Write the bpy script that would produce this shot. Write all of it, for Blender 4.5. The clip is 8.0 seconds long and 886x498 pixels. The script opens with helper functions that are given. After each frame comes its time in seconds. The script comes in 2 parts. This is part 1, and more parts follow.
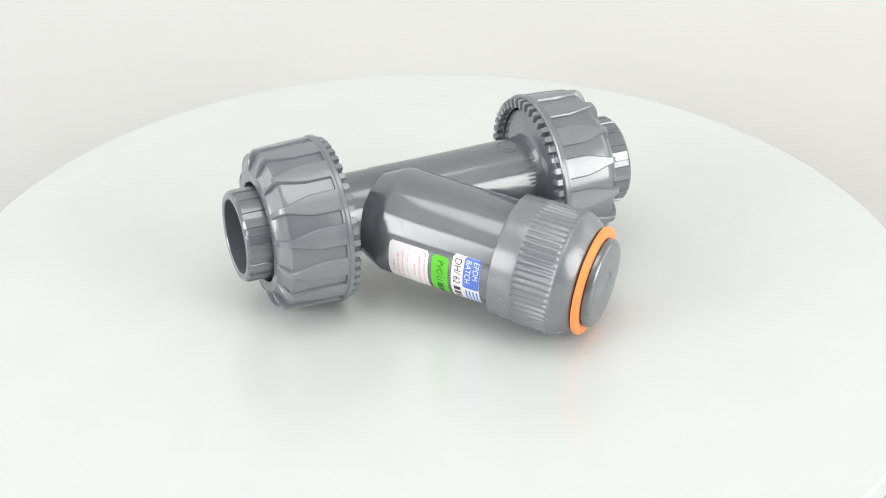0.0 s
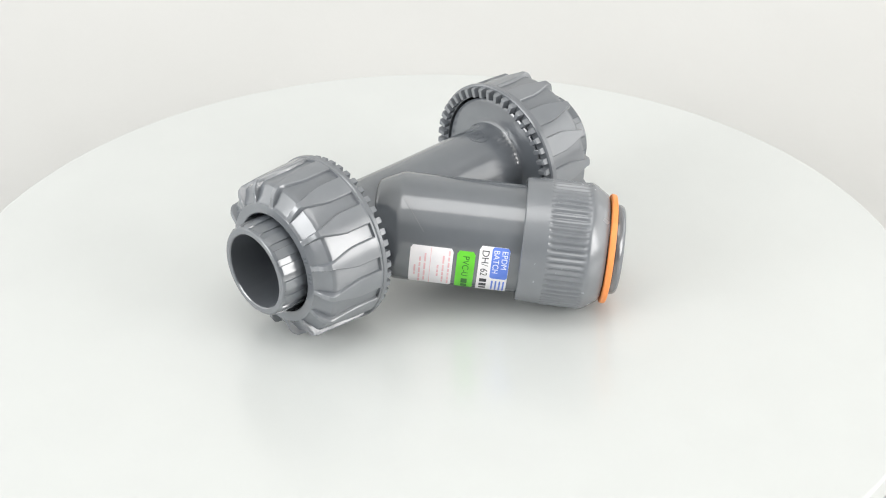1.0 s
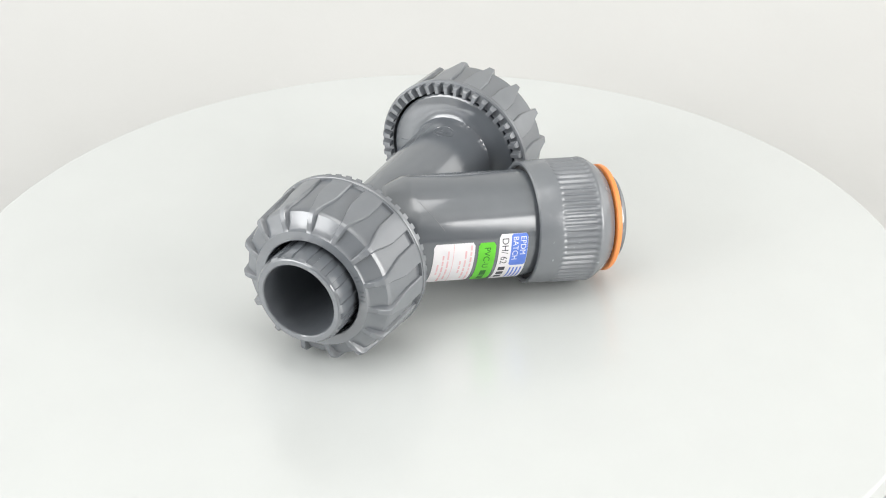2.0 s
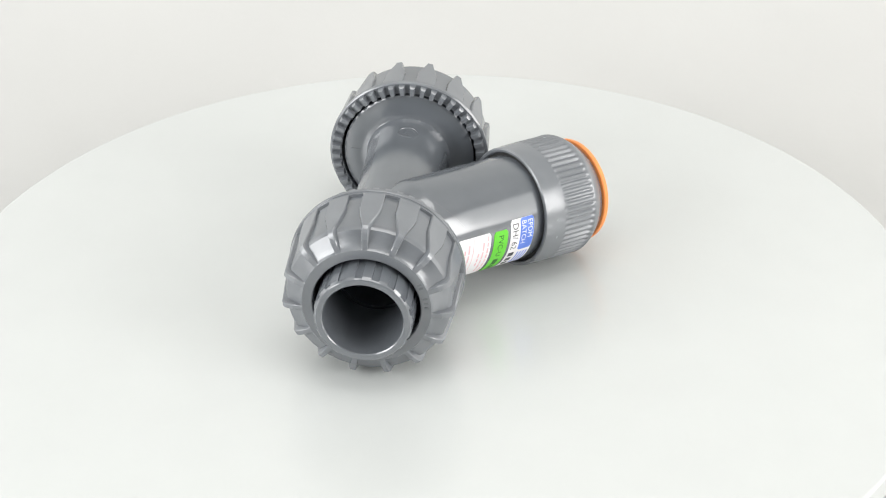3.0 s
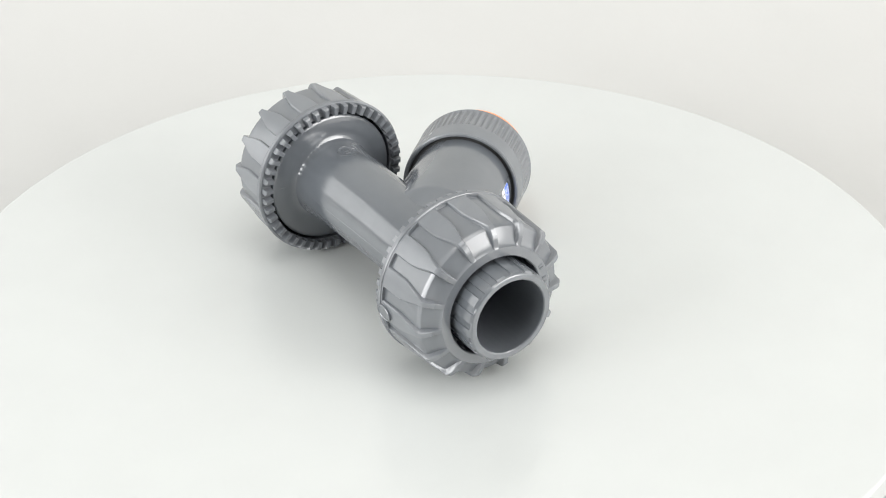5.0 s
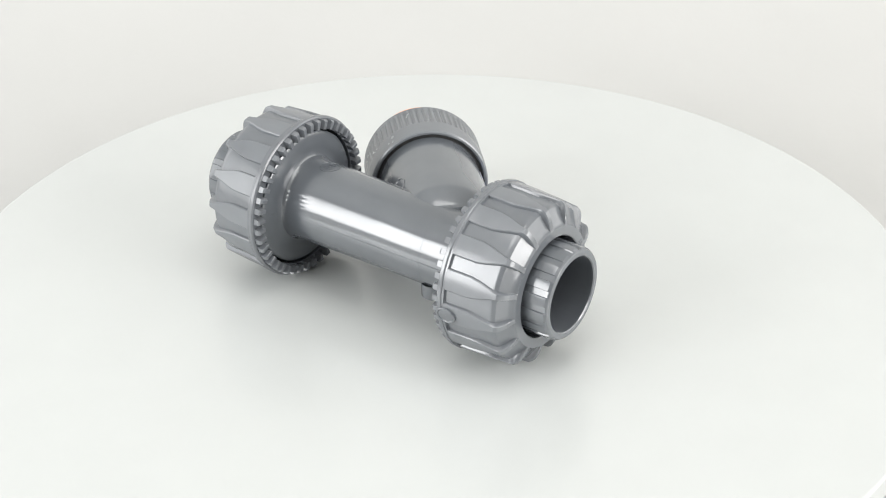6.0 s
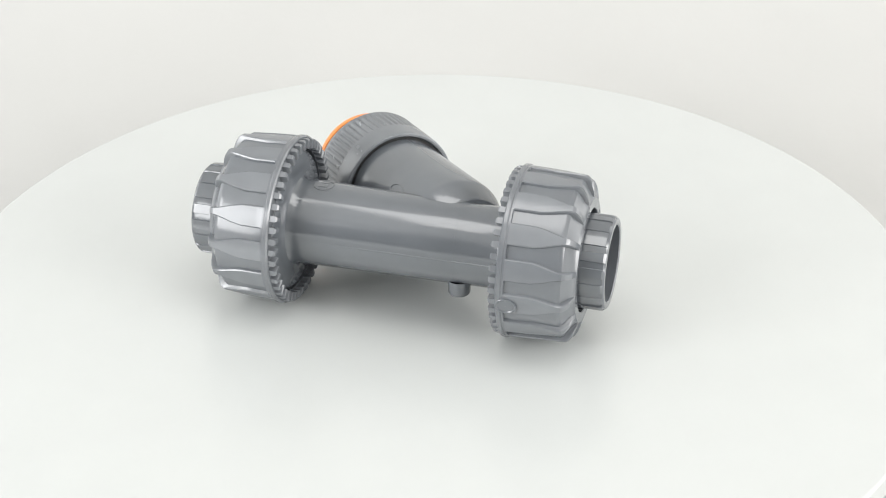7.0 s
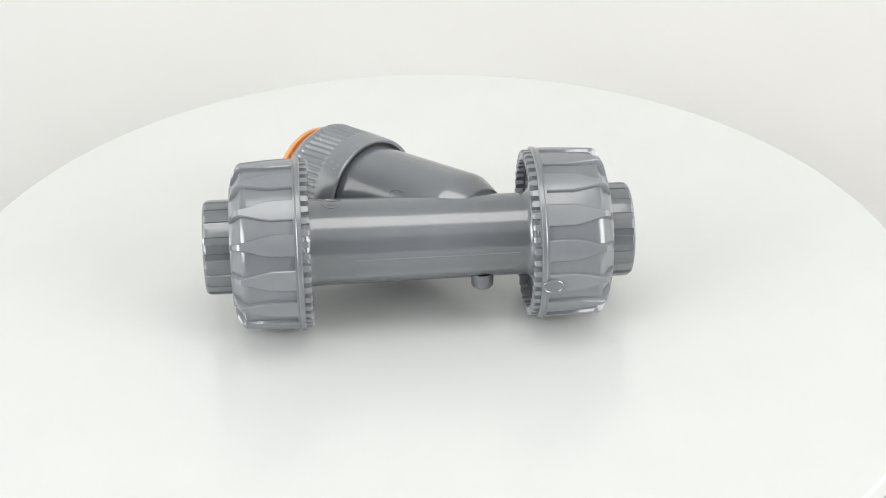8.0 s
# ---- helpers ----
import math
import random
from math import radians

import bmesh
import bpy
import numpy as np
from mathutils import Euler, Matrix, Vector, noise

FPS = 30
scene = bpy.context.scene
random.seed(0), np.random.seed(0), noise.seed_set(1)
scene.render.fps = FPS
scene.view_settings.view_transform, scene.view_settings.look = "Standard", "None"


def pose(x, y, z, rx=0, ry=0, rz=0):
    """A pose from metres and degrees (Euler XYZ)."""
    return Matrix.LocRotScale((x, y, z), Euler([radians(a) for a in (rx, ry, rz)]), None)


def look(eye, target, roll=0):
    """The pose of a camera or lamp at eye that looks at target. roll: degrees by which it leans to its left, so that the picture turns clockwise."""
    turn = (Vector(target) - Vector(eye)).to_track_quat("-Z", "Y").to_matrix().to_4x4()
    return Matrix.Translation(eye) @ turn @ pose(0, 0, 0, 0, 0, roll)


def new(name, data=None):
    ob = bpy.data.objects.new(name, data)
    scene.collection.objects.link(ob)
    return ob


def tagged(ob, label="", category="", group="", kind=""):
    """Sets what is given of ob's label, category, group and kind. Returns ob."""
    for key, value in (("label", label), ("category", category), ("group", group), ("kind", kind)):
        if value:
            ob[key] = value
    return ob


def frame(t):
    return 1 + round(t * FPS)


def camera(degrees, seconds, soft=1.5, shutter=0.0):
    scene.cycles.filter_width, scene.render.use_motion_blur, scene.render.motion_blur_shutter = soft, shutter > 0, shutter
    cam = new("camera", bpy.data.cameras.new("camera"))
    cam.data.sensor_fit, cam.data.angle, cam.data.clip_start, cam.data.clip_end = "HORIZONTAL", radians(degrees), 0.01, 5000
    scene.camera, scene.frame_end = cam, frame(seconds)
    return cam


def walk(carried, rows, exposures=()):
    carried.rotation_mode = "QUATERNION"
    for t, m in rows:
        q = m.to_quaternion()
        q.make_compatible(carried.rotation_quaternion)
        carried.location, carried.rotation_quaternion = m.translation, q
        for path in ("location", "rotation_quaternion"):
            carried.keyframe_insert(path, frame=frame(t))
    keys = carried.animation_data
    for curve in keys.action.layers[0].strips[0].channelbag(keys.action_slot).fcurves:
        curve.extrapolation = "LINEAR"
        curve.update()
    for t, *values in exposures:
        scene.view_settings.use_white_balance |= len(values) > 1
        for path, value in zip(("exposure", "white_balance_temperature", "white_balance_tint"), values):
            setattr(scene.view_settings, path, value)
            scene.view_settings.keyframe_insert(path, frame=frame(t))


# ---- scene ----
# ---------------- camera ----------------
cam = camera(28.3, 8.0, soft=1.05)
EYE = Vector((0.0, -0.65, 0.4175))
AHEAD = Vector((0.0067, 0.8532, -0.5215))
SHOT = look(EYE, EYE + AHEAD, -0.32)
walk(cam, [(0.0, SHOT), (8.0, SHOT)])

# ---------------- light ----------------
world = bpy.data.worlds.new("studio_air")
scene.world = world
world.use_nodes = True
world.node_tree.nodes["Background"].inputs[0].default_value = (1.0, 1.0, 1.0, 1)
world.node_tree.nodes["Background"].inputs[1].default_value = 0.15


def softbox(name, eye, target, sx, sy, watts, colour=(1, 1, 1)):
    data = bpy.data.lights.new(name, "AREA")
    data.shape, data.size, data.size_y, data.energy, data.color = "RECTANGLE", sx, sy, watts, colour
    ob = new(name, data)
    ob.matrix_world = look(eye, target)
    return ob


softbox("overhead_softbox", (0.02, -0.13, 0.75), (0.02, -0.1299, 0), 0.52, 0.38, 3.5, (1.0, 0.995, 0.985))
softbox("front_softbox", (-1.42, -0.95, 0.62), (0, 0.02, 0.04), 1.05, 1.10, 47.0, (0.98, 0.99, 1.0))
softbox("front_softbox", (1.42, -0.95, 0.62), (0, 0.02, 0.04), 1.05, 1.10, 46.0, (1.0, 0.99, 0.98))
# low fill lamps, added out of view to lift the shade under the fitting
softbox("side_fill", (-0.95, 0.0, 0.32), (0, 0.0, 0.05), 1.2, 0.60, 8.0, (0.99, 1.0, 1.0))
softbox("side_fill", (0.95, 0.0, 0.32), (0, 0.0, 0.05), 1.2, 0.60, 8.0, (1.0, 1.0, 0.99))
# wide fill lamp, added overhead out of view to soften all shadows
softbox("ceiling_fill", (0.0, -0.45, 1.28), (0.0, -0.4499, 0), 2.3, 2.2, 5.0, (1.0, 0.995, 0.985))
scene.view_settings.exposure = -1.19

MM = 0.001
TURN = 20.27          # degrees per second of the turntable
AXIS_Z = 36.35         # height of the run's axis, mm


# ---------------- materials ----------------
def material(name, colour, rough=0.5, spec=0.5, metal=0.0, ior=1.5):
    m = bpy.data.materials.new(name)
    m.use_nodes = True
    b = m.node_tree.nodes["Principled BSDF"]
    b.inputs["Base Color"].default_value = (*colour, 1)
    b.inputs["Roughness"].default_value = rough
    b.inputs["Metallic"].default_value = metal
    b.inputs["Specular IOR Level"].default_value = spec
    b.inputs["IOR"].default_value = ior
    return m


def grained(m, low, high, scale, bump=0.0, bump_scale=800.0, rough=None, rough_scale=60.0):
    """Adds two scales of variation in colour, fine relief and uneven gloss."""
    nt = m.node_tree
    b = nt.nodes["Principled BSDF"]
    co = nt.nodes.new("ShaderNodeTexCoord")
    n1, n2 = nt.nodes.new("ShaderNodeTexNoise"), nt.nodes.new("ShaderNodeTexNoise")
    n1.inputs["Scale"].default_value, n1.inputs["Detail"].default_value = scale, 6
    n2.inputs["Scale"].default_value, n2.inputs["Detail"].default_value = bump_scale, 3
    ramp = nt.nodes.new("ShaderNodeValToRGB")
    ramp.color_ramp.elements[0].position, ramp.color_ramp.elements[1].position = 0.3, 0.72
    ramp.color_ramp.elements[0].color, ramp.color_ramp.elements[1].color = (*low, 1), (*high, 1)
    for n in (n1, n2):
        nt.links.new(co.outputs["Object"], n.inputs["Vector"])
    nt.links.new(n1.outputs["Fac"], ramp.inputs["Fac"])
    nt.links.new(ramp.outputs["Color"], b.inputs["Base Color"])
    if bump:
        bp = nt.nodes.new("ShaderNodeBump")
        bp.inputs["Strength"].default_value, bp.inputs["Distance"].default_value = bump, 0.0004
        nt.links.new(n2.outputs["Fac"], bp.inputs["Height"])
        nt.links.new(bp.outputs["Normal"], b.inputs["Normal"])
    if rough:
        n3, mr = nt.nodes.new("ShaderNodeTexNoise"), nt.nodes.new("ShaderNodeMapRange")
        n3.inputs["Scale"].default_value, n3.inputs["Detail"].default_value = rough_scale, 5
        mr.inputs["To Min"].default_value, mr.inputs["To Max"].default_value = rough
        nt.links.new(co.outputs["Object"], n3.inputs["Vector"])
        nt.links.new(n3.outputs["Fac"], mr.inputs["Value"])
        nt.links.new(mr.outputs["Result"], b.inputs["Roughness"])
    return m


PVC = grained(material("grey_pvc", (0.13, 0.14, 0.15), 0.3, 0.5, 0.0, 2.05), (0.112, 0.122, 0.136), (0.125, 0.136, 0.151), 60, 0.02, 900, (0.11, 0.19), 140)
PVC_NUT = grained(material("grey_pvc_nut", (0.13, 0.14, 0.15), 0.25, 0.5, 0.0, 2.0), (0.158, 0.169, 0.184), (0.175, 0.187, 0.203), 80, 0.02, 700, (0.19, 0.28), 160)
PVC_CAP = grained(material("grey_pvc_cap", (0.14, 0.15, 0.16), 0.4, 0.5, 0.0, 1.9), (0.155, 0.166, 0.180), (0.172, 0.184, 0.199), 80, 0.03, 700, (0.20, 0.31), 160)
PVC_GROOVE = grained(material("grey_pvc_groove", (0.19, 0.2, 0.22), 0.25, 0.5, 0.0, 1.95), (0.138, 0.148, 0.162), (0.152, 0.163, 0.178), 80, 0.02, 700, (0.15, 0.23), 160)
# near copy of PVC, its gloss cut to imitate the shade inside the bore
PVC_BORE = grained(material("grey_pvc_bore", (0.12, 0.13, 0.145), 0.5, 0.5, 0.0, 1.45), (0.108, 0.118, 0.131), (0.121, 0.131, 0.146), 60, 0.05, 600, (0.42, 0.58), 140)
# black that stands for the shade in the gap behind the cap
GAP_BLACK = grained(material("gap_black", (0.02, 0.02, 0.02)), (0.012, 0.012, 0.012), (0.025, 0.025, 0.025), 120, 0.1, 600, (0.5, 0.7))
ORANGE = grained(material("orange_seal", (0.9, 0.3, 0.08)), (0.86, 0.27, 0.07), (0.95, 0.34, 0.1), 120, 0.08, 600, (0.4, 0.55))
PAPER = grained(material("white_paper", (0.85, 0.83, 0.84)), (0.83, 0.81, 0.83), (0.9, 0.87, 0.88), 200, 0.08, 900, (0.4, 0.5))
GREEN = grained(material("green_paper", (0.13, 0.62, 0.03)), (0.12, 0.58, 0.025), (0.15, 0.66, 0.04), 200, 0.08, 900, (0.35, 0.5))
BLUE = grained(material("blue_ink", (0.1, 0.2, 0.7)), (0.1, 0.2, 0.66), (0.14, 0.25, 0.75), 200, 0.08, 900, (0.35, 0.5))
INK = grained(material("dark_ink", (0.04, 0.04, 0.05)), (0.03, 0.03, 0.04), (0.06, 0.06, 0.07), 300)
INK_GREEN = grained(material("dark_green_ink", (0.02, 0.14, 0.02)), (0.015, 0.12, 0.015), (0.03, 0.17, 0.02), 300)
INK_RED = grained(material("pale_red_ink", (0.8, 0.35, 0.38)), (0.80, 0.47, 0.50), (0.86, 0.60, 0.62), 300)
INK_WHITE = grained(material("white_ink", (0.85, 0.87, 0.9)), (0.8, 0.82, 0.88), (0.88, 0.89, 0.92), 300)
TABLE = grained(material("pale_disc_paint", (0.6, 0.61, 0.6), 0.3, 0.5, 0.0, 2.0), (0.606, 0.623, 0.611), (0.620, 0.638, 0.625), 30, 0.0, 420, (0.22, 0.28), 60)
TENT = grained(material("white_tent_cloth", (0.8, 0.79, 0.77)), (0.650, 0.650, 0.640), (0.680, 0.680, 0.669), 6, 0.1, 300, (0.8, 0.95), 20)
CLOTH = grained(material("off_white_backdrop_cloth", (0.5, 0.49, 0.48)), (0.560, 0.558, 0.543), (0.585, 0.583, 0.568), 6, 0.1, 300, (0.8, 0.95), 20)
ROOM = grained(material("grey_room_paint", (0.3, 0.3, 0.3)), (0.27, 0.27, 0.265), (0.32, 0.32, 0.31), 5, 0.1, 300, (0.6, 0.8), 20)


# ---------------- mesh tools ----------------
def sharpen(bm, degrees=32):
    bmesh.ops.recalc_face_normals(bm, faces=bm.faces)
    for f in bm.faces:
        f.smooth = True
    for e in bm.edges:
        if len(e.link_faces) == 2 and e.calc_face_angle(0) > radians(degrees):
            e.smooth = False


def link(name, bm, mat, parent=None, label=""):
    me = bpy.data.meshes.new(name)
    bm.to_mesh(me)
    bm.free()
    me.materials.append(mat)
    ob = new(name, me)
    if parent:
        ob.parent = parent
    if label:
        ob["label"] = label
    return ob


def part(name, bm, mat, parent, label="", degrees=32):
    sharpen(bm, degrees)
    return link(name, bm, mat, parent, label)


def grid(bm, rings, closed_rows=False):
    """Joins rings of points (equal counts, each ring closed) into a skin."""
    vs = [[bm.verts.new(Vector(p) * MM) for p in ring] for ring in rings]
    n = len(vs[0])
    pairs = list(zip(vs, vs[1:])) + ([(vs[-1], vs[0])] if closed_rows else [])
    for a, b in pairs:
        for i in range(n):
            j = (i + 1) % n
            bm.faces.new((a[i], a[j], b[j], b[i]))
    return vs


def ring_y(s, r, n, z=AXIS_Z, side=1):
    """A ring of n points round the run's axis, s mm from the middle."""
    return [(r * math.cos(2 * math.pi * i / n), side * s, z + r * math.sin(2 * math.pi * i / n)) for i in range(n)]


def revolve_y(bm, profile, n, side=1, closed=False):
    return grid(bm, [ring_y(s, r, n, AXIS_Z, side) for s, r in profile], closed)


def lerp_table(table, x):
    for (x0, y0), (x1, y1) in zip(table, table[1:]):
        if x <= x1:
            k = max(0.0, (x - x0) / (x1 - x0))
            return y0 + (y1 - y0) * k
    return table[-1][1]


def ease(k):
    k = min(1.0, max(0.0, k))
    return k * k * (3 - 2 * k)


# branch frame: origin on the run's axis, direction 45 degrees off the run, dipping to the table
DIP = -7.9
ROOT = Vector((0.0, -28.0, AXIS_Z))
SLANT = 46.9
B_L = Vector((math.sin(radians(SLANT)) * math.cos(radians(DIP)), math.cos(radians(SLANT)), math.sin(radians(SLANT)) * math.sin(radians(DIP)))).normalized()
B_N = B_L.cross(Vector((0, 0, 1))).normalized()
B_U = B_N.cross(B_L).normalized()
B_R = 23.1


def on_branch(l, r, angle):
    """A point l mm along the branch, r mm off its axis, angle (degrees) up from the label side."""
    a = radians(angle)
    return ROOT + B_L * l + B_N * (r * math.cos(a)) + B_U * (r * math.sin(a))


def revolve_branch(bm, profile, n, closed=False):
    return grid(bm, [[on_branch(l, r, 360 * i / n) for i in range(n)] for l, r in profile], closed)


# ---------------- the strainer ----------------
def valve_body(parent):
    bm = bmesh.new()
    half = [(0, 17.6), (28, 18.0), (43.4, 18.2), (45.4, 18.35), (46.6, 18.7), (47.4, 19.1), (47.9, 20.3), (48.15, 21.6), (48.25, 22.8), (48.4, 26.2), (48.6, 26.9), (48.75, 28.4), (49.0, 29.2),
            (49.4, 29.7), (54.0, 29.8), (54.0, 15.4), (30, 15.2), (0, 15.2)]
    other = [(23.4, 17.56), (25.6, 17.3), (43.0, 17.25), (44.6, 17.45), (45.6, 18.1), (46.3, 19.1), (46.7, 20.3), (46.9, 21.6), (47.0, 22.8), (47.1, 26.2), (47.3, 26.9), (47.45, 28.4), (47.7, 29.2),
             (48.3, 29.7), (54.0, 29.8), (54.0, 15.4), (30, 15.2), (1, 15.2)]
    revolve_y(bm, [(-y, r) for y, r in reversed(other)] + half[:-1], 96, 1, True)
    # branch tube with its chamfered root
    revolve_branch(bm, [(2.0, 10.0), (2.6, 15.0), (4.0, 18.0), (5.0, 19.0), (13.2, 22.5), (14.2, 22.9), (15.6, B_R), (30, B_R), (50, B_R),
                        (70, B_R), (70, 23.6), (85, 23.6), (85, 10.0)], 96, True)
    ob = part("body", bm, PVC, parent, "smooth dark grey plastic body with a slanted branch", 40)
    return ob


def body_details(body):
    # moulding pin under the run
    bm = bmesh.new()
    pin = [[(-9 + r * math.cos(2 * math.pi * i / 32), -25.5 + r * math.sin(2 * math.pi * i / 32), z) for i in range(32)]
           for r, z in ((4.9, AXIS_Z - 12), (4.7, AXIS_Z - 18.2), (4.3, AXIS_Z - 18.8), (3.4, AXIS_Z - 18.8), (3.2, AXIS_Z - 18.2), (0.2, AXIS_Z - 18.2))]
    grid(bm, pin)
    part("moulding_pin", bm, PVC, body)
    # mould seams: along the run's back and once round it
    bm = bmesh.new()
    grid(bm, [[(-17.2 - 0.008 * (y + 42) - h, y, AXIS_Z + 1.0 + w) for h, w in ((0, -0.32), (0.26, -0.09), (0.26, 0.09), (0, 0.32))] for y in (-42, -20, 0, 20, 37)])
    part("mould_seam", bm, PVC, body)
    bm = bmesh.new()
    grid(bm, [[((17.25 + h) * math.cos(radians(a)), -24.6 + w, AXIS_Z + (17.25 + h) * math.sin(radians(a))) for h, w in ((0.08, -0.2), (0.21, -0.06), (0.21, 0.06), (0.08, 0.2))]
              for a in range(100, 262, 6)])
    part("mould_seam", bm, PVC, body)
    # the seam goes on across the flange by the other nut
    bm = bmesh.new()
    grid(bm, [[(-r, 48.5 - h, AXIS_Z + 2.2 + w) for h, w in ((-0.1, -0.28), (0.33, -0.09), (0.33, 0.09), (-0.1, 0.28))] for r in (21.5, 23.5, 26.2)])
    part("mould_seam", bm, PVC, body)
    # short raised gate marks on top of the run
    for y0, y1, a in ((10.5, 18.5, 87.0),):
        bm = bmesh.new()
        grid(bm, [[((17.35 + h) * math.cos(radians(a + w)), y, AXIS_Z + (17.35 + h) * math.sin(radians(a + w))) for h, w in ((0, -1.3), (0.36, -0.5), (0.36, 0.5), (0, 1.3))]
                  for y in (y0, y0 + 0.4, y1 - 0.4, y1)])
        part("gate_mark", bm, PVC, body)
    # unseen plate added across the run, so that no light passes through the bore
    bm = bmesh.new()
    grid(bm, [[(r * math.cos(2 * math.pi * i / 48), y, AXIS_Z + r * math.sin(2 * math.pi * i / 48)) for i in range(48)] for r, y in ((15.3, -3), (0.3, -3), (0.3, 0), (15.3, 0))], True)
    part("bore_light_stop", bm, PVC_BORE, body)
    # round moulded stamp on top of the run, and an oval one on the branch
    bm = bmesh.new()
    rings = []
    for r, h in ((4.6, -0.1), (4.5, 0.28), (4.1, 0.28), (4.0, -0.05)):
        ring = []
        for i in range(40):
            a = 2 * math.pi * i / 40
            x = r * math.cos(a)
            ring.append(((18.05 + h) * math.sin((x + 1.6) / 17.4), 36.4 + r * math.sin(a), AXIS_Z + (18.05 + h) * math.cos((x + 1.6) / 17.4)))
        rings.append(ring)
    grid(bm, rings)
    part("moulded_stamp", bm, PVC, body)
    bm = bmesh.new()
    for y0, y1, x0, x1 in ((34.0, 38.0, -2.2, -1.5), (34.0, 34.7, -1.5, 0.4), (35.8, 36.4, -1.5, 0.2), (33.8, 38.0, 1.2, 1.9), (37.2, 37.8, 1.9, 2.8)):
        ring = lambda h: [((18.05 + h) * math.sin((x + 1.6) / 17.4), y + 0.4, AXIS_Z + (18.05 + h) * math.cos((x + 1.6) / 17.4)) for x, y in ((x0, y0), (x1, y0), (x1, y1), (x0, y1))]
        vs = grid(bm, [ring(-0.1), ring(0.25)])
        bm.faces.new(vs[1])
    part("moulded_sign", bm, PVC, body)
    bm = bmesh.new()
    grid(bm, [[on_branch(15.5 + 10 * k + dl, B_R + h, 60 - 34 * k) for dl, h in ((-0.14, -0.02), (0.0, 0.05), (0.14, -0.02))] for k in [i / 10 for i in range(11)]])
    part("hairline_scratch", bm, PVC_CAP, body)
    bm = bmesh.new()
    rings = []
    for k, h in ((1.0, -0.1), (0.96, 0.3), (0.84, 0.3), (0.8, -0.05)):
        rings.append([on_branch(34 + 5.6 * k * math.cos(2 * math.pi * i / 40), B_R + h, 137 + math.degrees(3.2 * k * math.sin(2 * math.pi * i / 40) / B_R)) for i in range(40)])
    grid(bm, rings)
    part("moulded_stamp", bm, PVC, body)


NUT_TOP = [(53, 35.85), (60, 35.6), (66, 35.3), (74.5, 34.8), (75.8, 34.0), (76.9, 32.4), (77.7, 30.4), (78.3, 28.2), (78.6, 26.5)]
NUT_FLOOR = [(53, 34.65), (60, 34.3), (66, 33.9), (72, 33.4), (73.6, 33.0), (74.1, 32.4), (75.4, 30.2), (76.8, 28.0), (78.0, 26.5), (78.6, 26.1)]
NUT_HALF = [(53.5, 7.4), (62, 7.3), (66, 6.1), (70, 4.2), (73, 3.0), (75, 2.7), (79, 2.4)]
LOBES = 15


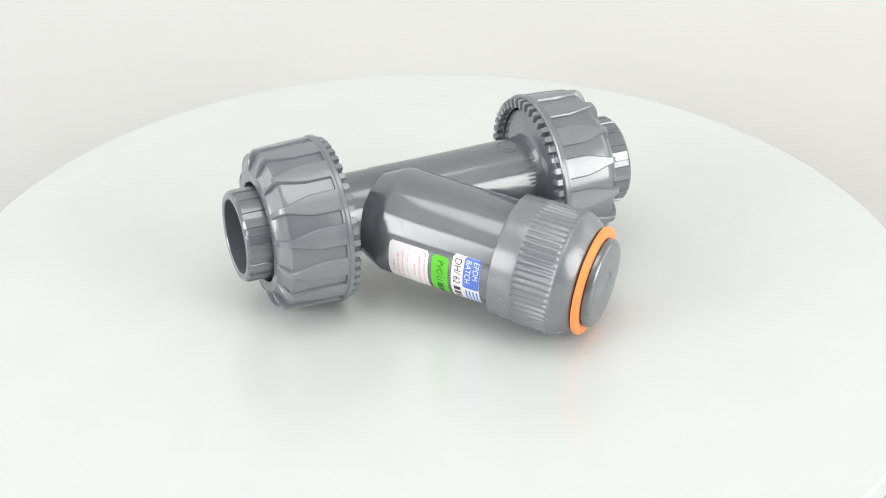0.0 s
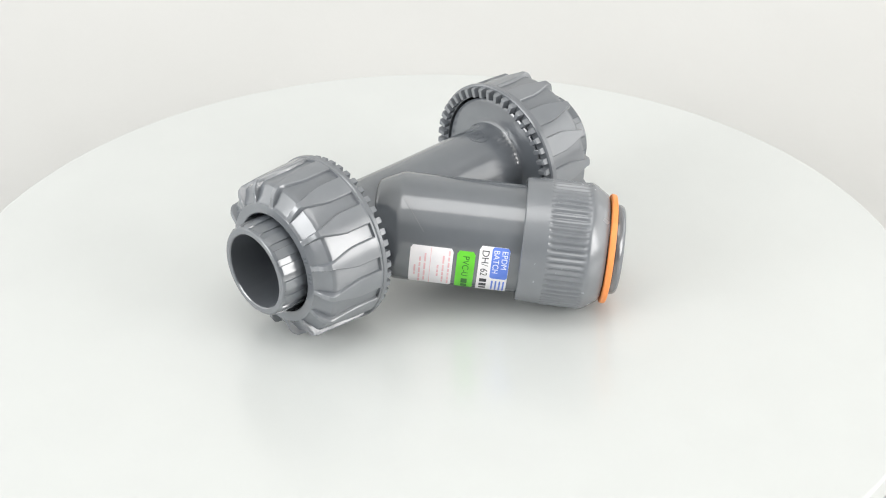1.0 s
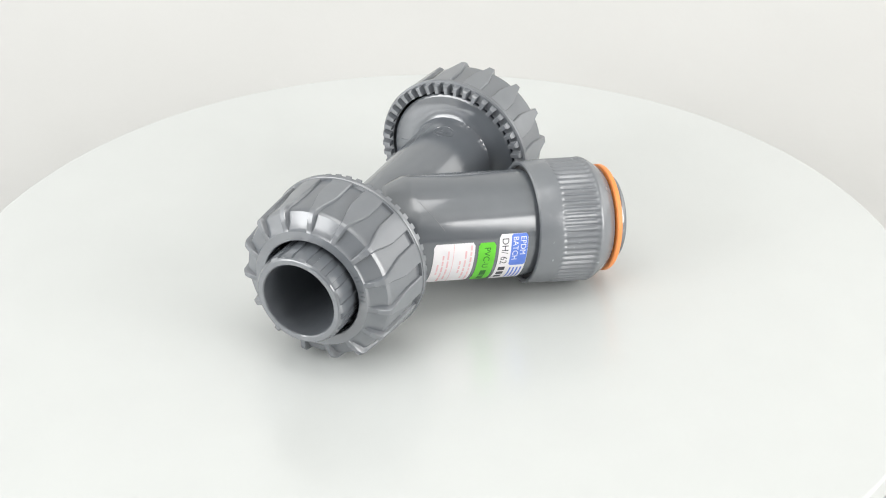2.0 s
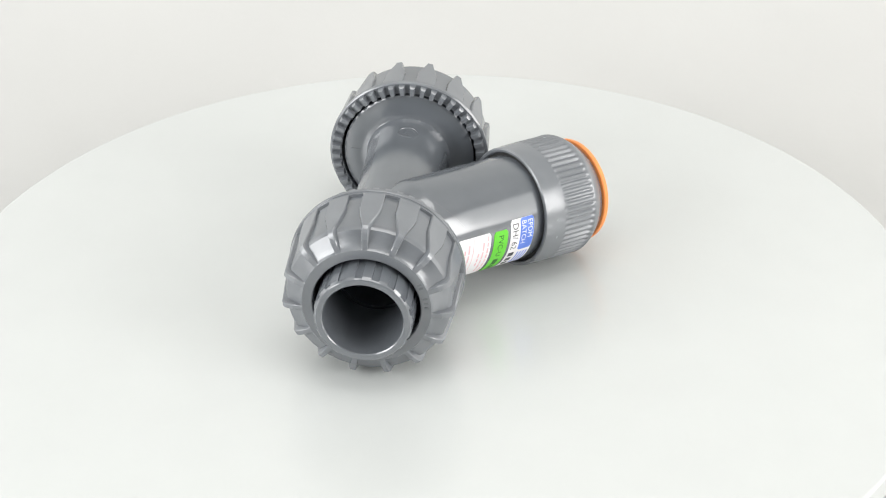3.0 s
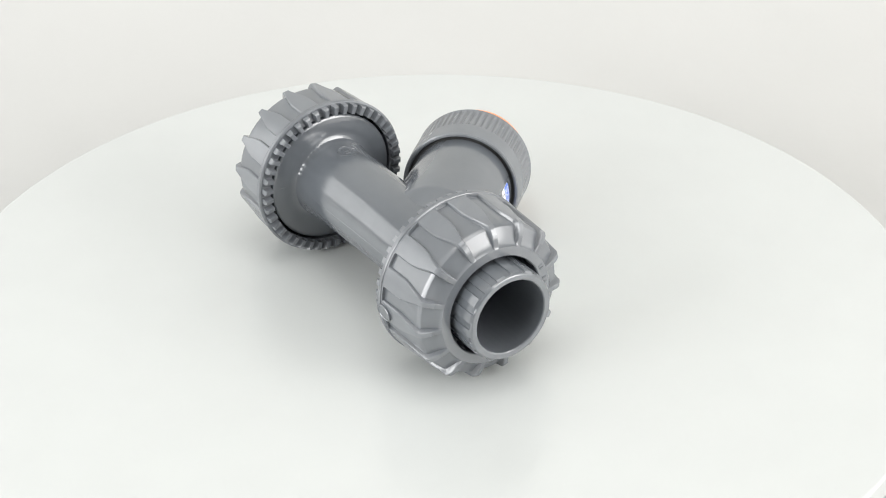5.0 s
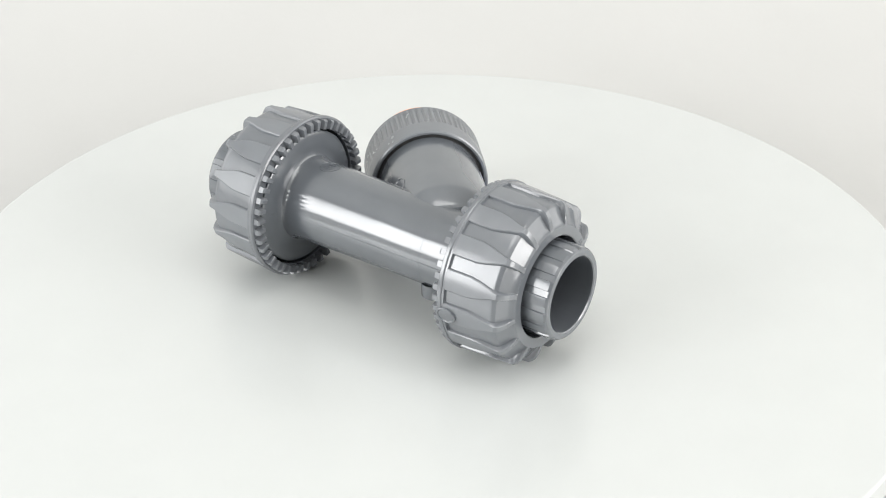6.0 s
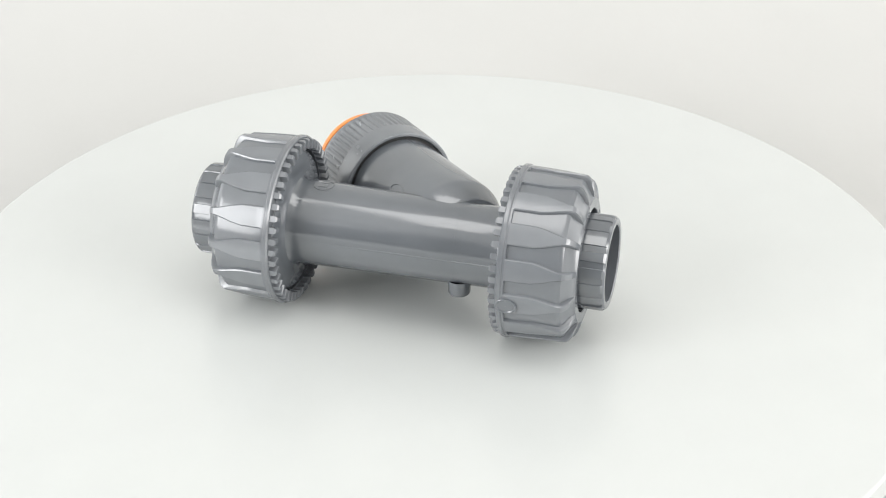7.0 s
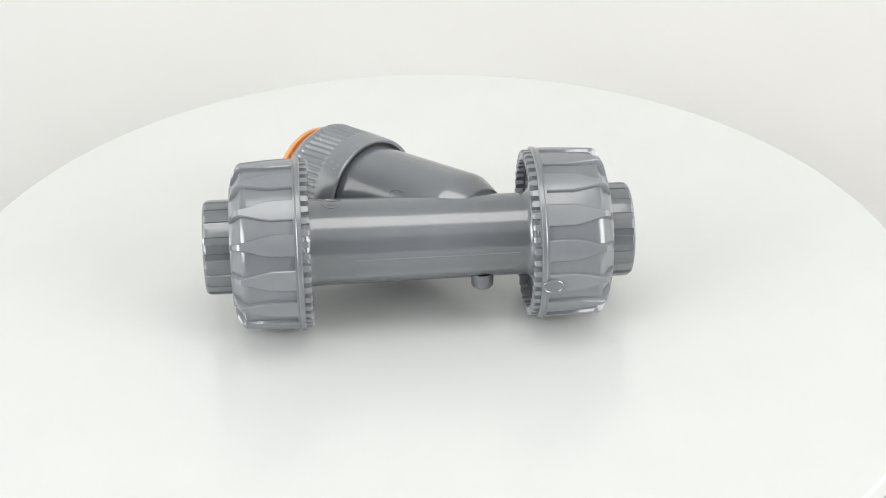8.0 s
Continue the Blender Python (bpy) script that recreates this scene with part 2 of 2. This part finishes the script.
def union_nut(parent, side, spin, slide, skirt, name="union_nut"):
    """skirt: how far the collar and its teeth reach back over the flange, mm."""
    bm = bmesh.new()
    pitch = 360 / LOBES
    rows = [53.02, 53.9, 54.1, 56, 58, 60, 62, 63.5, 65, 66.5, 68, 69.5, 71, 72, 73, 74, 74.5, 74.8, 75.1, 75.4, 75.8, 76.2, 76.6, 77.0, 77.4, 77.8, 78.1, 78.35, 78.6]
    rings = []

    def plain(s, r):
        ring = []
        for k in range(LOBES):
            for off in offsets(min(max(s, 53.5), 78.6)):
                a = radians(k * pitch + off + spin)
                ring.append((r * math.cos(a), side * (s - slide), AXIS_Z + r * math.sin(a)))
        return ring

    def offsets(s):
        w = lerp_table(NUT_HALF, s)
        gap = pitch - 2 * w - 0.6
        return [-w - 0.3, -w + 0.15, -w + 0.8, -w * 0.45, 0.0, w * 0.45, w - 0.8, w - 0.15, w + 0.3, w + 0.3 + gap * 0.33, w + 0.3 + gap * 0.67]

    # inside, tooth side, collar
    rings.append(plain(60, 30.9))
    for s, r in ((50.8, 30.9), (50.6, 31.2), (50.6, 35.6), (50.9, 36.05), (51.2, 36.35), (52.5, 36.35), (52.9, 36.15), (53.0, 35.9)):
        rings.append(plain(s - skirt, r))
    for s in rows:
        top, floor = lerp_table(NUT_TOP, s), lerp_table(NUT_FLOOR, s)
        if s <= 53.9:
            floor = top = 35.85
        at = s - skirt if s < 55 else s
        ring = []
        for k in range(LOBES):
            for i, off in enumerate(offsets(s)):
                a = radians(k * pitch + off + spin)
                r = top if 1 <= i <= 7 else floor
                if i in (1, 7):
                    r = top - 0.3 * (top - floor)
                ring.append((r * math.cos(a), side * (at - slide), AXIS_Z + r * math.sin(a)))
        rings.append(ring)
    for s, r in ((78.9, 25.9), (78.9, 22.1), (78.6, 21.7), (76.5, 21.5), (72, 21.5), (72, 30), (60.5, 30.5)):
        rings.append(plain(s, r))
    grid(bm, rings, True)
    # the grip lobes have a matt grain, the recesses between them are glossier and darker
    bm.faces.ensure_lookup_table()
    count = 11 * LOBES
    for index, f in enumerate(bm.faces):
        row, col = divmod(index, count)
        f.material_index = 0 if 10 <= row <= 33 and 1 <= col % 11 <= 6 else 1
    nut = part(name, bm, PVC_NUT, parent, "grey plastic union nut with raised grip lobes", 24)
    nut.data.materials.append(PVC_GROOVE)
    # crown of locking teeth, alike pieces on one mesh
    bm = bmesh.new()
    v = []
    for s, h in ((50.7, 2.15), (48.2, 1.95), (47.5, 1.4)):
        for r in (31.2, 35.2 if s > 48 else 34.6):
            for d in (-h, h):
                v.append(bm.verts.new(Vector((r * math.cos(radians(d)), side * (s - skirt - slide), r * math.sin(radians(d)))) * MM))
    for lo, hi in ((0, 4), (4, 8)):
        for i, j in ((0, 1), (1, 3), (3, 2), (2, 0)):
            bm.faces.new((v[lo + i], v[lo + j], v[hi + j], v[hi + i]))
    bm.faces.new((v[8], v[9], v[11], v[10]))
    bm.faces.new((v[0], v[2], v[3], v[1]))
    tooth = part("locking_tooth", bm, PVC_NUT, nut)
    for k in range(45):
        ob = tooth if k == 0 else new("locking_tooth", tooth.data)
        ob.parent = nut
        ob.location = (0, 0, AXIS_Z * MM)
        ob.rotation_euler = (0, -radians(8 * k + spin), 0)
    if side < 0:
        bm = bmesh.new()
        rings = []
        for k, h in ((1.0, -1.0), (1.0, 0.25), (0.93, 0.5), (0.82, 0.5), (0.74, 0.15), (0.05, 0.15)):
            rings.append([((36.25 + h) * math.cos(radians(187) + 3.5 * k * math.sin(u) / 36), -(52.6 - 0.9 + 4.6 * k * math.cos(u)), AXIS_Z + (36.25 + h) * math.sin(radians(187) + 3.5 * k * math.sin(u) / 36))
                          for u in [2 * math.pi * i / 32 for i in range(32)]])
        grid(bm, rings)
        part("oval_lug", bm, PVC, nut)
        bm = bmesh.new()
        for a in (2, 7, 12, 24, 28):
            v = []
            for y in (78.85 - 0.9, 79.1 - 0.9):
                for r in (23.1, 24.9):
                    for d in (-0.9, 0.9):
                        v.append(bm.verts.new(Vector((r * math.cos(radians(a + d)), -y, AXIS_Z + r * math.sin(radians(a + d)))) * MM))
            for q in ((4, 5, 7, 6), (0, 1, 5, 4), (1, 3, 7, 5), (3, 2, 6, 7), (2, 0, 4, 6)):
                bm.faces.new([v[i] for i in q])
        part("raised_marks", bm, PVC, nut)
    return nut


def end_socket(parent, side, spin, reach):
    bm = bmesh.new()
    n, per = 18, 6
    shape = [0.0, 0.0, 0.0, -0.55, -0.55, -0.55]
    step = [0.0, 5.5, 11.0, 11.7, 15.5, 19.3]

    def fluted(s, r, depth):
        return [((r + depth * shape[i]) * math.cos(radians(20 * k + step[i] + spin)), side * (s + (reach if s > 80 else 0)),
                 AXIS_Z + (r + depth * shape[i]) * math.sin(radians(20 * k + step[i] + spin))) for k in range(n) for i in range(per)]
    rings = [fluted(s, r, d) for s, r, d in ((56, 15.5, 0), (56, 19.6, 0), (72, 19.8, 1), (86.6, 19.8, 1), (88.2, 19.6, 1), (88.7, 19.25, 0.2), (89.3, 18.8, 0), (89.5, 18.4, 0),
                                             (89.5, 16.5, 0), (89.1, 16.05, 0), (76, 15.8, 0), (66, 15.6, 0))]
    grid(bm, rings, True)
    # bore faces take the duller copy that stands in for shade
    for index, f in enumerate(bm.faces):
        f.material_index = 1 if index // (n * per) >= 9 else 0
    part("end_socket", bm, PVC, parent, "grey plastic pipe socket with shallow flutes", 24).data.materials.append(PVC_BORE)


def branch_cap(parent):
    bm = bmesh.new()
    ribs, per = 60, 6
    pitch = 360 / ribs

    def ring(l, r, raise_=0.0):
        return [on_branch(l, r + raise_ * (0.0, 0.55, 1.0, 1.0, 0.55, 0.0)[i], k * pitch + (0, 0.9, 1.7, 3.3, 4.1, 5.0)[i]) for k in range(ribs) for i in range(per)]
    prof = [(80, 24.3, 0), (67.4, 24.4, 0), (66.6, 24.9, 0), (66.5, 25.8, 0), (66.9, 26.4, 0), (68.0, 26.6, 0), (71.0, 26.6, 0), (72.0, 26.8, 0), (76.2, 26.9, 0),
            (77.0, 26.95, 0.0), (77.9, 26.4, 0.55), (79.0, 26.25, 0.7), (91.6, 26.25, 0.75), (92.8, 26.5, 0.55), (93.6, 27.1, 0.05), (94.4, 27.2, 0), (95.0, 27.0, 0), (96.4, 26.3, 0), (101.4, 22.9, 0), (101.9, 22.2, 0), (101.9, 18.5, 0), (90, 18.5, 0)]
    grid(bm, [ring(*p) for p in prof], True)
    cap = part("branch_cap", bm, PVC_CAP, parent, "ribbed matt grey screw cap", 30)
    bm = bmesh.new()
    revolve_branch(bm, [(102.5, 19.2), (102.5, 22.4), (102.7, 23.1), (103.1, 23.4), (104.4, 23.4), (105.0, 23.1), (105.3, 22.3), (105.3, 19.2)], 96, True)
    part("seal_ring", bm, ORANGE, cap, "bright orange sealing ring")
    bm = bmesh.new()
    revolve_branch(bm, [(98, 0.3), (98, 19.3), (105.2, 19.3), (105.2, 18.2), (105.9, 18.2), (105.9, 19.3), (106.6, 19.3), (107.8, 19.1), (108.7, 18.5), (109.3, 17.4), (109.5, 15.8), (109.4, 6.0), (109.1, 5.6), (109.1, 0.3)], 96, True)
    part("end_plug", bm, PVC, cap, "smooth rounded grey plug")
    # black ring behind the cap's skirt, drawn for the shade in the gap
    bm = bmesh.new()
    revolve_branch(bm, [(67.6, 22.6), (67.6, 24.3), (70.0, 24.3), (70.0, 22.6)], 96, True)
    part("gap_shade_ring", bm, GAP_BLACK, cap, "black ring standing in for the shade in the cap's gap")


def patch(name, l0, l1, a0, a1, r, mat, parent, label="", corner=0.9):
    """A thin curved sticker on the branch, from l0 to l1 mm and a0 to a1 degrees."""
    bm = bmesh.new()
    nl, na = 10, 18
    rows = []
    for top in (r, r - 0.12):
        vs = []
        for i in range(na + 1):
            row = []
            k = i / na
            arc = (a1 - a0) * k * math.pi / 180 * r
            whole = (a1 - a0) * math.pi / 180 * r
            edge = min(arc, whole - arc)
            inset = corner - math.sqrt(max(0.0, corner ** 2 - (corner - edge) ** 2)) if edge < corner else 0.0
            for j in range(nl + 1):
                l = l0 + inset + (l1 - l0 - 2 * inset) * j / nl
                row.append(bm.verts.new(on_branch(l, top, a0 + (a1 - a0) * k) * MM))
            vs.append(row)
        rows.append(vs)
    for vs in rows:
        for i in range(na):
            for j in range(nl):
                bm.faces.new((vs[i][j], vs[i][j + 1], vs[i + 1][j + 1], vs[i + 1][j]))
    t, b = rows
    loop = lambda v: [v[0][j] for j in range(nl + 1)] + [v[i][nl] for i in range(1, na + 1)] + [v[na][j] for j in range(nl - 1, -1, -1)] + [v[i][0] for i in range(na - 1, 0, -1)]
    lt, lb = loop(t), loop(b)
    for i in range(len(lt)):
        j = (i + 1) % len(lt)
        bm.faces.new((lt[i], lt[j], lb[j], lb[i]))
    return part(name, bm, mat, parent, label)


def lettering(name, text, l, a, size, r, mat, parent):
    """Words that run down round the branch, their tops towards the cap; l, a: where they begin."""
    cu = bpy.data.curves.new(name, "FONT")
    cu.body, cu.size = text, size
    tmp = new("tmp", cu)
    me = bpy.data.meshes.new_from_object(tmp)
    bpy.data.objects.remove(tmp)
    for v in me.vertices:
        v.co = on_branch(l + v.co.y, r, a - math.degrees(v.co.x / r)) * MM
    me.materials.clear()
    me.materials.append(mat)
    ob = new(name, me)
    ob.parent = parent
    return ob


def stickers(parent):
    r = B_R + 0.13
    s1 = patch("sticker", 20.8, 38.8, -50, 12, r, PAPER, parent, "white paper sticker with pale red print")
    rng = random.Random(4)
    for l, top, bottom in ((36.9, 9, -46), (34.6, 3, -40), (32.4, -9, -27), (26.9, 4, -42), (24.8, -1, -46), (22.8, -12, -31)):
        at = top
        while at > bottom + 2:
            word = min(rng.uniform(4.0, 11.0), at - bottom)
            patch("printed_word", l, l + 0.75, at - word, at, r + 0.03, INK_RED, s1, "", 0.05)
            at -= word + 1.6
    patch("printed_line", 29.4, 29.65, -49, 11, r + 0.03, INK_RED, s1, "", 0.05)
    s2 = patch("sticker", 40.4, 48.0, -52, 11, r, GREEN, parent, "bright green paper sticker")
    lettering("words", "PVC-U", 43.0, 6, 3.9, r + 0.04, INK_GREEN, s2)
    patch("printed_bar", 43.0, 45.6, -36, -26, r + 0.03, INK_GREEN, s2, "", 0.1)
    patch("printed_bar", 43.0, 45.6, -48, -38, r + 0.03, INK_GREEN, s2, "", 0.1)
    s3 = patch("sticker", 49.5, 62.2, -57, 19, r, PAPER, parent, "white and blue paper sticker")
    patch("blue_field", 54.8, 62.1, -20, 18.8, r + 0.03, BLUE, s3, "blue printed field", 0.8)
    lettering("words", "EPDM", 59.0, 16, 3.5, r + 0.06, INK_WHITE, s3)
    lettering("words", "BATCH", 55.6, 16, 3.5, r + 0.06, INK_WHITE, s3)
    lettering("words", "DH/ 62", 50.7, 15, 4.3, r + 0.04, INK, s3)
    for a in (-22, -31, -40):
        patch("printed_bar", 50.7, 53.7, a - 6, a, r + 0.03, INK, s3, "", 0.1)
    for k in range(4):
        patch("printed_bar", 55.8 + k * 1.6, 56.5 + k * 1.6, -50, -24, r + 0.03, BLUE, s3, "", 0.05)


def strainer():
    thing = new("pipe_strainer")
    tagged(thing, "dark grey plastic Y-shaped pipe strainer lying on a white turntable", "pipe fitting")
    body = valve_body(thing)
    body_details(body)
    branch_cap(thing)
    for side, spin, reach, slide, skirt in ((-1, 18.0, -1.3, 0.9, 2.6), (1, 6.0, 0.2, 0.5, 1.1)):
        union_nut(thing, side, spin, slide, skirt)
        end_socket(thing, side, spin, reach)
    stickers(thing)
    return thing


# ---------------- the setting ----------------
DISC_R = 0.2165


def turntable():
    thing = new("turntable")
    tagged(thing, "round plain white turntable disc with a satin sheen", "turntable")
    bm = bmesh.new()
    n = 192
    prof = [(0.002, 0.0), (0.08, 0.0), (0.16, 0.0), (DISC_R - 0.0018, 0.0), (DISC_R - 0.0016, 0.0), (DISC_R - 0.0010, -0.0001), (DISC_R - 0.0005, -0.0005), (DISC_R - 0.0001, -0.0010), (DISC_R, -0.0016), (DISC_R, -0.010), (DISC_R - 0.002, -0.012), (0.07, -0.012)]
    grid(bm, [[(r / MM * math.cos(2 * math.pi * i / n), r / MM * math.sin(2 * math.pi * i / n), z / MM) for i in range(n)] for r, z in prof])
    bmesh.ops.holes_fill(bm, edges=[e for e in bm.edges if e.is_boundary], sides=0)
    part("disc", bm, TABLE, thing)
    bm = bmesh.new()
    prof = [(0.12, -0.0121), (0.12, -0.035), (0.14, -0.045), (0.14, -0.0598), (0.01, -0.0598)]
    grid(bm, [[(r / MM * math.cos(2 * math.pi * i / 96), r / MM * math.sin(2 * math.pi * i / 96), z / MM) for i in range(96)] for r, z in prof])
    part("base", bm, TABLE, thing)
    return thing


def slab(name, lo, hi, mat, label):
    bm = bmesh.new()
    bmesh.ops.create_cube(bm, size=1)
    for v in bm.verts:
        v.co = Vector([lo[i] + (hi[i] - lo[i]) * (v.co[i] + 0.5) for i in range(3)])
    ob = link(name, bm, mat)
    return tagged(ob, label, "wall" if "wall" in name else name, "", "structure")


slab("floor", (-1.9, -2.2, -0.09), (1.9, 0.72, -0.066), TENT, "white cloth floor of the photo tent")
slab("wall_back", (-1.9, 0.72, -0.09), (1.9, 0.74, 1.3), TENT, "white cloth back wall of the photo tent")

def sweep(name, y0, z0, radius, top, half, thick, label):
    """A sheet that lies flat, curves up behind the turntable and hangs straight above."""
    side = [(-2.19, z0), (y0, z0)] + [(y0 + radius * math.sin(radians(a)), z0 + radius * (1 - math.cos(radians(a)))) for a in range(3, 91, 3)] + [(y0 + radius, top)]
    back = [(-2.19, z0 - thick), (y0, z0 - thick)] + [(y0 + (radius + thick) * math.sin(radians(a)), z0 + radius - (radius + thick) * math.cos(radians(a))) for a in range(3, 91, 3)] + [(y0 + radius + thick, top)]
    bm = bmesh.new()
    loop = side + back[::-1]
    vs = grid(bm, [[(x / MM, y / MM, z / MM) for y, z in loop] for x in (-half, half)])
    for ring in vs:
        n = len(side)
        for i in range(n - 1):
            bm.faces.new((ring[i], ring[i + 1], ring[2 * n - 2 - i], ring[2 * n - 1 - i]))
    sharpen(bm)
    return tagged(link(name, bm, CLOTH), label, name, "", "structure")


sweep("backdrop", 0.16, -0.060, 0.55, 1.29, 1.89, 0.002, "white cloth backdrop curving up behind the turntable")
slab("wall_left", (-1.92, -2.2, -0.09), (-1.9, 0.74, 1.3), TENT, "white cloth side wall of the photo tent")
slab("wall_right", (1.9, -2.2, -0.09), (1.92, 0.74, 1.3), TENT, "white cloth side wall of the photo tent")
# never in view; its grey darkens what the plastic reflects from this side
slab("wall_front", (-1.92, -2.22, -0.09), (1.92, -2.2, 1.3), ROOM, "unseen grey wall added behind the open tent")
slab("ceiling", (-1.92, -2.22, 1.3), (1.92, 0.74, 1.32), TENT, "white cloth ceiling of the photo tent")

disc = turntable()
fitting = strainer()


# ---------------- what moves ----------------
def motions():
    rest = Matrix.Translation((0, 0.0007, 0)) @ Matrix.Rotation(radians(13.0), 4, "Z") @ Matrix.Translation((-0.01705, 0.0052, 0))
    times = [i * 0.5 for i in range(17)]
    walk(disc, [(t, Matrix.Rotation(radians(TURN * (t - 4)), 4, "Z")) for t in times])
    walk(fitting, [(t, Matrix.Rotation(radians(TURN * (t - 4)), 4, "Z") @ rest) for t in times])


motions()
